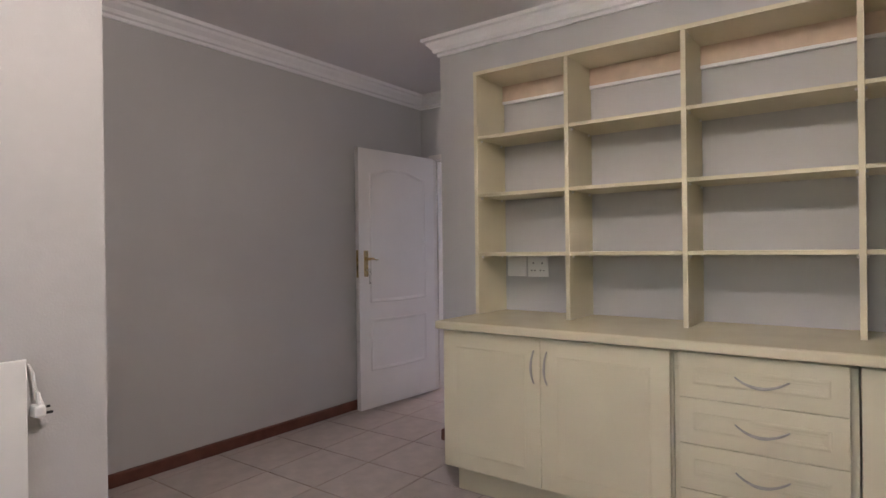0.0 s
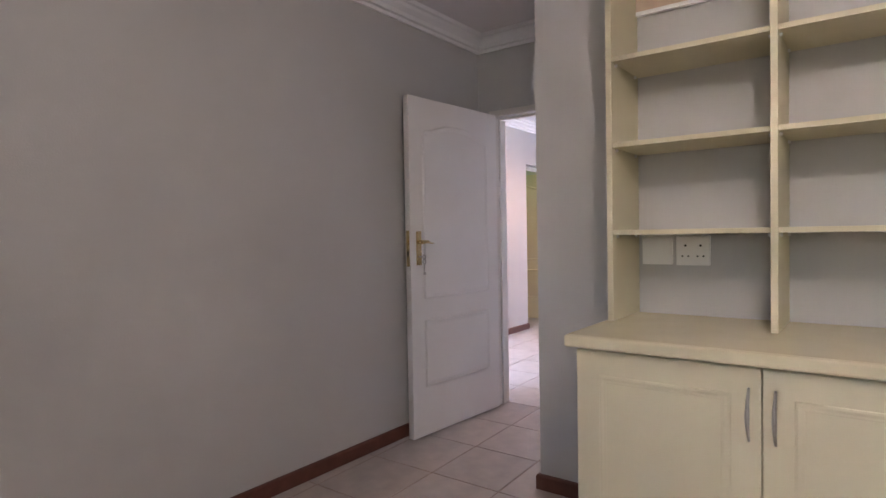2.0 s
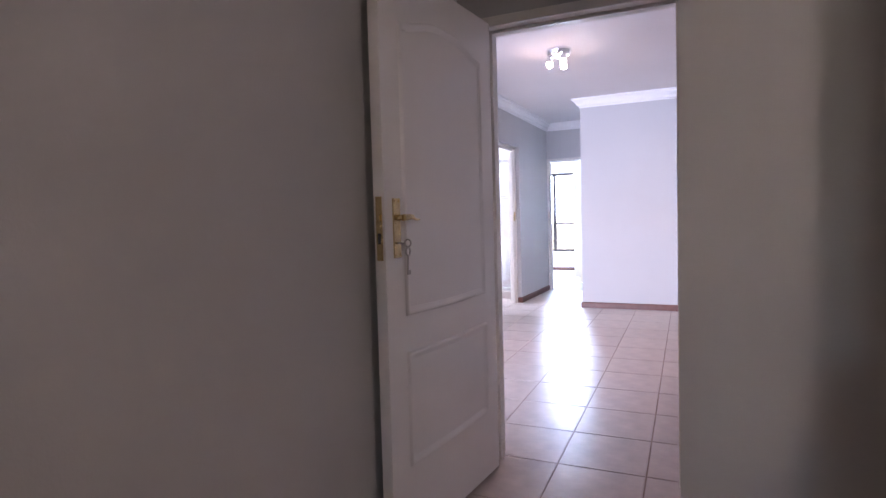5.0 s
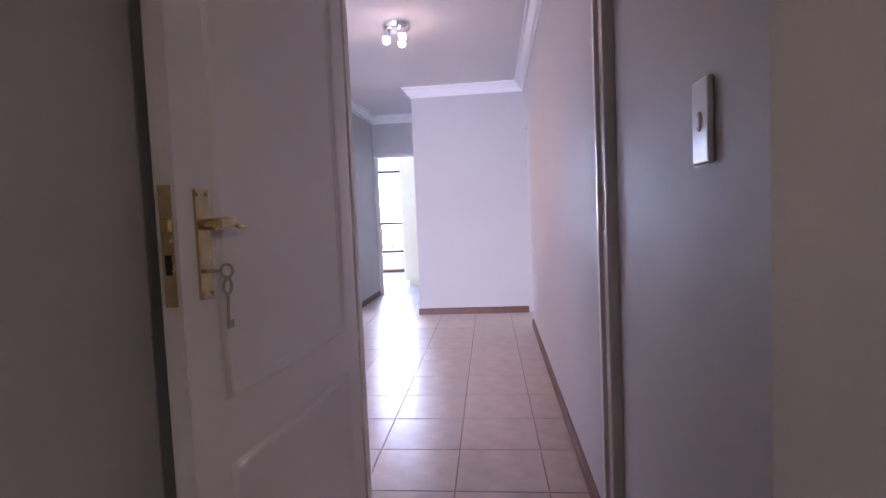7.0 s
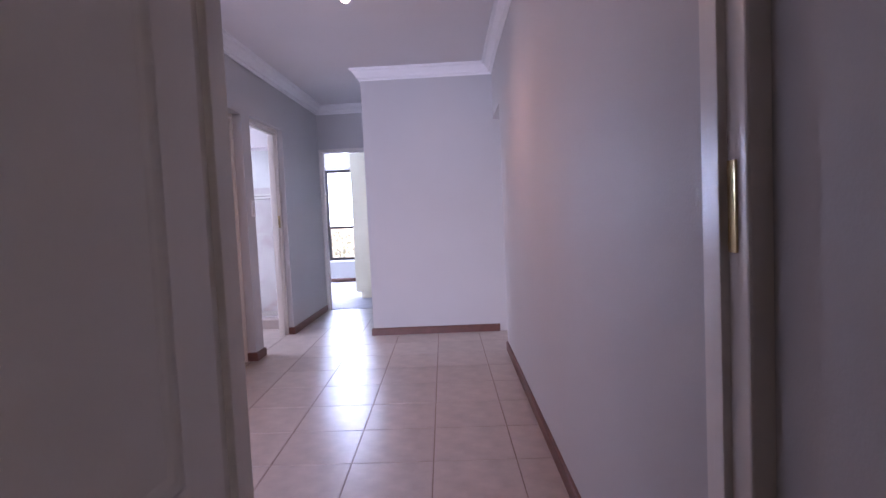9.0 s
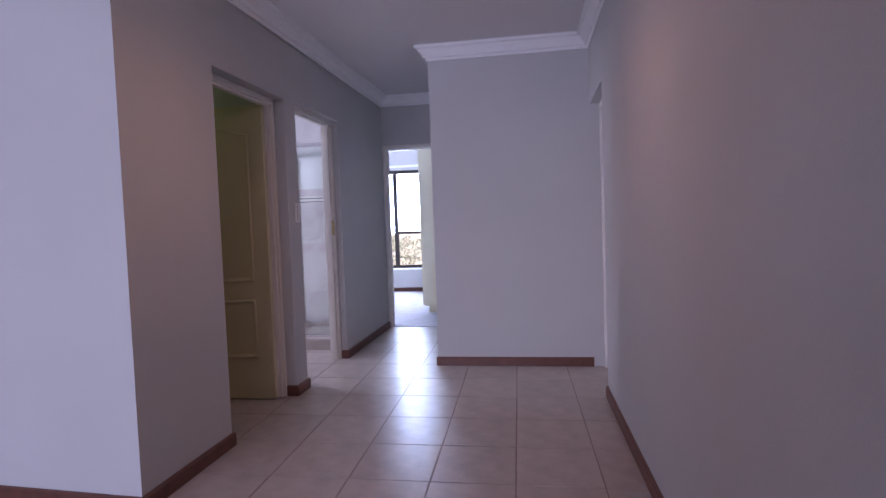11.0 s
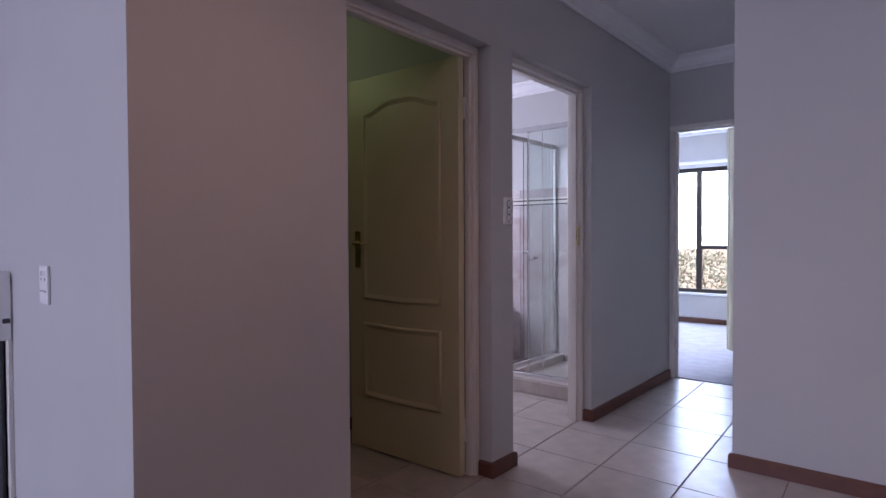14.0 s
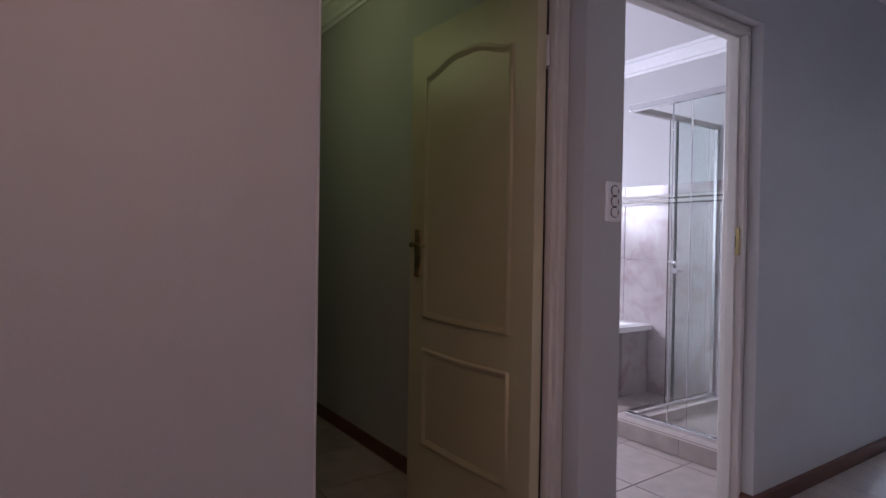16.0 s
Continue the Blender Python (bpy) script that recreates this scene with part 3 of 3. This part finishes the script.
# ---- electrical fittings ----
def plate(name, at, facing, w, h, label, category, style):
    """A wall plate; facing is the wall's outward normal."""
    n = Vector(facing)
    right = Vector((0, 0, 1)).cross(n)
    m = Matrix((( right.x, n.x, 0, at[0]), (right.y, n.y, 0, at[1]), (0, 0, 1, at[2]), (0, 0, 0, 1)))
    t = thing(name, at, label, category)
    part("cover", placed(box(-w / 2, w / 2, 0.0, 0.011, -h / 2, h / 2, 0.004), m), M_PLASTIC, t)
    if style == "socket":
        for sx in (-0.22, 0.22):
            part("rocker", placed(box(sx * w - 0.006, sx * w + 0.006, 0.0105, 0.014, h * 0.24, h * 0.24 + 0.018, 0.001), m), M_PLASTIC, t)
            for dx, dz, r in ((0, 0.02, 0.0048), (-0.011, -0.022, 0.0038), (0.011, -0.022, 0.0038)):
                bm = tube([(sx * w + dx, 0.0105, dz), (sx * w + dx, 0.0118, dz)], r, 8)
                part("pin_hole", placed(bm, m), M_DARK, t)
    elif style == "switch":
        part("rocker", placed(box(-0.008, 0.008, 0.0105, 0.0145, -0.011, 0.011, 0.002), m), M_PLASTIC, t)
        bm = bmesh.new()
        tube([(0.011 * math.cos(a), 0.0115, 0.015 * math.sin(a)) for a in np.linspace(0, 2 * math.pi, 17)], 0.0016, 6, bm=bm)
        part("surround", placed(bm, m), M_STEEL, t)
    elif style == "triple":
        for dz in (0.036, 0, -0.036):
            part("rocker", placed(box(-0.014, 0.014, 0.0105, 0.015, dz - 0.014, dz + 0.014, 0.003), m), M_PLASTIC, t)
            bm = tube([(0.019 * math.cos(a), 0.0115, dz + 0.017 * math.sin(a)) for a in np.linspace(0, 2 * math.pi, 17)], 0.0018, 6)
            part("surround", placed(bm, m), M_WINFRAME, t)


plate("double_socket", (0.725, YW, 1.128), (0, -1, 0), 0.128, 0.118, "white double wall socket inside the bookshelf", "socket", "socket")
plate("blank_plate", (0.587, YW, 1.13), (0, -1, 0), 0.122, 0.118, "blank white square wall plate inside the bookshelf", "wall plate", "blank")
plate("light_switch", (0.0348, -0.785, 1.30), (-1, 0, 0), 0.082, 0.140, "white upright light switch beside the study door", "light switch", "switch")
plate("light_switch", (-2.225, 4.068, 1.288), (1, 0, 0), 0.078, 0.135, "white upright triple light switch on the narrow pier", "light switch", "triple")
plate("double_socket", (-3.02, 2.330, 1.0), (-0.062, -0.998, 0), 0.105, 0.135, "white upright double socket on the living room wall", "socket", "socket")

# panel heater on the study wall with its plug
ht = thing("panel_heater", (0.24, -3.72, 0.32), "flat white wall panel heater with its plug hanging loose", "heater")
part("panel", box(0.236, 0.252, -3.99, -3.395, 0.32, 0.925, 0.004), M_HEATER, ht)
for yy in (-3.9, -3.5):
    for zz in (0.4, 0.85):
        part("spacer", tube([(0.219, yy, zz), (0.238, yy, zz)], 0.012, 10), M_PLASTIC, ht)
part("cable", tube([(0.232, -3.42, 0.90), (0.236, -3.385, 0.905), (0.245, -3.378, 0.88), (0.248, -3.375, 0.84), (0.25, -3.368, 0.815)], 0.004, 8), M_PLASTIC, ht, smooth=True)
bm = tube([(0.25, -3.368, 0.82), (0.25, -3.366, 0.80), (0.25, -3.362, 0.782)], [0.006, 0.008, 0.011], 8)
box(0.226, 0.272, -3.385, -3.352, 0.748, 0.785, 0.008, bm=bm)
plug = part("plug", bm, M_PLASTIC, ht, "white moulded plug")
for dx, dz in ((-0.011, 0.772), (0.011, 0.758)):
    part("plug_pin", tube([(0.25 + dx, -3.353, dz), (0.25 + dx, -3.333, dz)], 0.004, 8), M_DARK, plug)


# ---- ceiling lamps ----
def spot_lamp(at, label):
    t = thing("ceiling_lamp", at, label, "ceiling lamp", group="spot ceiling lamps")
    x, y, z = at
    bm = tube([(x, y, z), (x, y, z - 0.018), (x, y, z - 0.045), (x, y, z - 0.055)], [0.105, 0.108, 0.10, 0.085], 28)
    part("base_plate", bm, M_CHROME, t, "round chrome base", smooth=False)
    for dx, dy in ((-0.07, -0.03), (0.05, -0.07), (0.02, 0.07)):
        bm = tube([(x + dx * 0.8, y + dy * 0.8, z - 0.05), (x + dx, y + dy, z - 0.075), (x + dx * 1.05, y + dy * 1.05, z - 0.11)], [0.02, 0.026, 0.03], 14)
        part("spot_arm", bm, M_CHROME, t)
        bm = tube([(x + dx * 1.05, y + dy * 1.05, z - 0.108), (x + dx * 1.07, y + dy * 1.07, z - 0.12), (x + dx * 1.08, y + dy * 1.08, z - 0.142), (x + dx * 1.1, y + dy * 1.1, z - 0.155)], [0.020, 0.027, 0.026, 0.012], 14)
        part("bulb", bm, M_BULB, t, "lit frosted bulb", smooth=True)


spot_lamp((-1.08, 2.54, CEIL), "lit chrome three-spot lamp on the hall ceiling")
spot_lamp((1.65, -3.35, CEIL), "lit chrome three-spot lamp on the study ceiling")

# ---- living room balustrade ----
RX, RY = -3.58, 2.335  # rail end beside the wall
bal = thing("balustrade", (RX - 0.8, RY, 0), "dark charcoal metal rail with round handrail and white end bracket", "balustrade")
part("handrail", tube([(-5.65, RY, 0.985), (RX - 0.02, RY, 0.985), (RX, RY, 0.985)], [0.03, 0.03, 0.026], 16), M_RAIL, bal, smooth=True)
part("infill_panel", box(-5.65, RX - 0.05, RY - 0.004, RY + 0.010, 0.02, 0.925, 0.003), M_RAIL, bal)
part("lower_rail", box(-5.65, RX + 0.02, RY - 0.008, RY + 0.018, 0.812, 0.832, 0.003), M_RAIL, bal)
bracket = part("end_bracket", box(RX + 0.004, RX + 0.014, RY - 0.03, RY + 0.022, 0.74, 1.03, 0.004), M_PLASTIC, bal, "white end bracket")
part("bracket_arm", tube([(RX - 0.06, RY - 0.01, 0.925), (RX - 0.03, RY - 0.012, 0.94), (RX + 0.006, RY - 0.012, 0.93)], 0.008, 8), M_PLASTIC, bracket)
part("end_post", box(RX - 0.036, RX - 0.002, RY + 0.012, RY + 0.03, 0.0, 0.94, 0.004), M_FRAME, bal, "white end post")

# ---- bathroom ----
KY, KX = 5.33, -3.26
sw = thing("shower_enclosure", (-2.8, 5.8, 0), "glass shower enclosure with chrome frame on a tiled kerb", "shower")
bm = box(KX, -2.372, KY, KY + 0.14, 0.0, 0.10, 0.003)
box(KX, KX + 0.14, KY + 0.14, 6.355, 0.0, 0.10, 0.003, bm=bm)
kerb = part("kerb", bm, M_BATHGROUT, sw, "low kerb faced with pale tiles")
x = -2.378
while x > KX + 0.02:
    a = max(KX + 0.002, x - 0.40)
    part("kerb_tile", box(a, x - 0.004, KY - 0.007, KY, 0.004, 0.097, 0.001), M_TILE, kerb)
    part("kerb_tile", box(a, x - 0.004, KY + 0.002, KY + 0.138, 0.10, 0.107, 0.001), M_TILE, kerb)
    x -= 0.40
part("shower_tray", box(KX + 0.14, -2.372, KY + 0.14, 6.355, 0.0, 0.04, 0.002), M_TILE, sw)
gy, gx = KY + 0.10, KX + 0.06
part("bottom_track", box(gx, -2.374, gy - 0.02, gy + 0.02, 0.107, 0.13, 0.003), M_CHROME, sw)
part("top_rail", box(gx - 0.015, -2.374, gy - 0.022, gy + 0.022, 1.945, 1.985, 0.004), M_CHROME, sw)
part("bottom_track", box(gx - 0.02, gx + 0.02, gy + 0.02, 6.354, 0.107, 0.13, 0.003), M_CHROME, sw)
part("top_rail", box(gx - 0.02, gx + 0.02, gy + 0.022, 6.354, 1.945, 1.98, 0.004), M_STEEL, sw)
part("post", box(gx - 0.012, gx + 0.012, 6.33, 6.354, 0.13, 1.945, 0.002), M_CHROME, sw)
part("post", box(-2.40, -2.374, gy - 0.015, gy + 0.015, 0.13, 1.945, 0.002), M_CHROME, sw)
part("post", box(gx - 0.008, gx + 0.008, gy + 0.44, gy + 0.452, 0.13, 1.945, 0.002), M_DARK, sw, "dark edge seal")


def shower_glass(b):
    o = part("glass_panel", box(*b), M_GLASS, sw)
    o.visible_shadow = False
    return o


shower_glass((-2.80, -2.402, gy - 0.012, gy - 0.007, 0.132, 1.943))
ga = shower_glass((-2.93, -2.50, gy + 0.006, gy + 0.011, 0.132, 1.943))
shower_glass((gx - 0.012, gx - 0.007, gy + 0.45, 6.33, 0.132, 1.943))
gb = shower_glass((gx + 0.006, gx + 0.011, gy + 0.36, gy + 0.80, 0.132, 1.943))
part("seal", box(-2.803, -2.799, gy - 0.014, gy - 0.005, 0.132, 1.943), M_CHROME, sw)
part("seal", box(-2.933, -2.929, gy + 0.004, gy + 0.013, 0.132, 1.943), M_CHROME, sw)
part("knob", tube([(-2.88, gy - 0.03, 1.0), (-2.88, gy + 0.03, 1.0)], 0.016, 12), M_CHROME, ga)
part("knob", tube([(gx - 0.03, gy + 0.42, 1.03), (gx + 0.03, gy + 0.42, 1.03)], 0.014, 12), M_CHROME, gb)
rose = thing("shower_mixer", (-2.75, 6.33, 1.45), "chrome shower tap on the tiled wall", "shower tap")
part("body", tube([(-2.75, 6.352, 1.47), (-2.75, 6.30, 1.47)], 0.03, 14), M_CHROME, rose)
part("lever", tube([(-2.75, 6.30, 1.47), (-2.83, 6.28, 1.49)], 0.009, 8), M_CHROME, rose)

tub = thing("bathtub", (-4.45, 5.95, 0), "white built-in bathtub with a marbled tile surround", "bathtub")
bm = bmesh.new()
outer, inner = (-5.195, -3.70, 5.68, 6.35), (-5.1, -3.80, 5.76, 6.27)
rings = []
for (x0, x1, y0, y1), z in ((outer, 0.49), (outer, 0.525), ((-5.19, -3.705, 5.685, 6.345), 0.53), (inner, 0.528), ((-5.08, -3.83, 5.78, 6.25), 0.50), ((-4.95, -3.98, 5.85, 6.18), 0.14)):
    rings.append([bm.verts.new(p) for p in ((x0, y0, z), (x1, y0, z), (x1, y1, z), (x0, y1, z))])
for a, b in zip(rings, rings[1:]):
    for i in range(4):
        bm.faces.new((a[i], a[(i + 1) % 4], b[(i + 1) % 4], b[i]))
bm.faces.new(rings[-1])
part("tub", bm, M_TUB, tub)
part("surround", box(-5.19, -3.74, 5.72, 6.35, 0.0, 0.488), M_BATHGROUT, tub)
for k in range(4):
    a = -5.19 + k * 0.365
    part("surround_tile", box(a + 0.002, min(a + 0.361, -3.742), 5.712, 5.72, 0.004, 0.486, 0.001), M_BATHTILE, tub)
for k in range(2):
    a = 5.722 + k * 0.315
    part("surround_tile", box(-3.74, -3.732, a, a + 0.311, 0.004, 0.486, 0.001), M_BATHTILE, tub)

# bathroom wall tiles: back wall and the wall beside the shower
tw = thing("wall_tiling_bathroom", (-3.8, 6.355, 0), "pink marbled wall tiles with a thin dark border band", "wall tiles", "structure")


def tile_rows():
    return ((0.004, 0.436), (0.44, 1.016), (1.02, 1.446), (1.52, 1.598))


for z0, z1 in tile_rows():
    x = -2.372
    while x > -5.19:
        a = max(x - 0.40, -5.198)
        part("wall_tile", box(a + 0.002, x - 0.002, 6.350, 6.36, z0, z1, 0.0015), M_BATHTILE, tw)
        x -= 0.40
    y = 6.346
    while y > 4.3 + 0.75:
        a = max(y - 0.40, 5.06)
        part("wall_tile", box(-2.38, -2.37, a + 0.002, y - 0.002, z0, 1.9 if z0 > 1.5 else z1, 0.0015), M_BATHTILE, tw)
        y -= 0.40
for z0, z1, mt in ((1.450, 1.462, M_STRIPE), (1.464, 1.486, M_BATHGROUT), (1.488, 1.500, M_STRIPE), (1.502, 1.518, M_BATHGROUT)):
    part("border_strip", box(-5.198, -2.374, 6.348, 6.36, z0, z1), mt, tw)

# ---- floor tiles ----
fl = thing("floor", (0, 0, 0), "glossy beige mottled ceramic floor tiles with dark grout", "floor", "structure")
part("grout_bed", box(-6.0, 0.16, -6.5, 6.50, -0.12, -0.0035), M_GROUT, fl)
part("grout_bed", box(0.16, 4.3, -6.5, 0.14, -0.12, -0.0035), M_GROUT, fl)
PX, PY, GX, GY, G, LEAN = 0.393, 0.4275, -0.203, 0.972, 0.0028, -0.036


def tile_mesh(name, w, d):
    bm = bmesh.new()
    e = 0.002
    low = [bm.verts.new(p) for p in ((0, 0, -0.012), (w, 0, -0.012), (w, d, -0.012), (0, d, -0.012))]
    mid = [bm.verts.new((p.co.x, p.co.y, -e)) for p in low]
    top = [bm.verts.new(p) for p in ((e, e, 0), (w - e, e, 0), (w - e, d - e, 0), (e, d - e, 0))]
    for a, b in ((low, mid), (mid, top)):
        for i in range(4):
            bm.faces.new((a[i], a[(i + 1) % 4], b[(i + 1) % 4], b[i]))
    bm.faces.new(top)
    for v in bm.verts:
        v.co.x += LEAN * v.co.y
    me = bpy.data.meshes.new(name)
    bmesh.ops.recalc_face_normals(bm, faces=bm.faces)
    bm.to_mesh(me)
    bm.free()
    me.materials.append(M_TILE)
    return me


one = tile_mesh("tile", PX - 2 * G, PY - 2 * G)
rest_v, rest_f = [], []
base_v = [tuple(v.co) for v in one.vertices]
base_f = [tuple(p.vertices) for p in one.polygons]
for i in range(-16, 12):
    for j in range(-19, 14):
        y0 = GY + j * PY + G
        x0 = GX + i * PX + G + LEAN * (y0 - 1.4)
        if x0 < -5.9 or x0 > 3.8 or y0 < -6.3 or y0 + PY > 6.56 or (x0 > 0.1 and y0 > -0.1):
            continue
        if -2.5 < x0 < 1.0 and y0 > -3.0:
            o = new("floor_tile", one)
            o.parent = fl
            o.location = (x0, y0, rng.uniform(-0.0004, 0.0))
        else:
            k = len(rest_v)
            rest_v += [(a + x0, b + y0, c) for a, b, c in base_v]
            rest_f += [tuple(q + k for q in f) for f in base_f]
me = bpy.data.meshes.new("outer_tiles")
me.from_pydata(rest_v, [], rest_f)
me.materials.append(M_TILE)
o = new("outer_tiles", me)
o.parent = fl
tagged(o, kind="stuff")
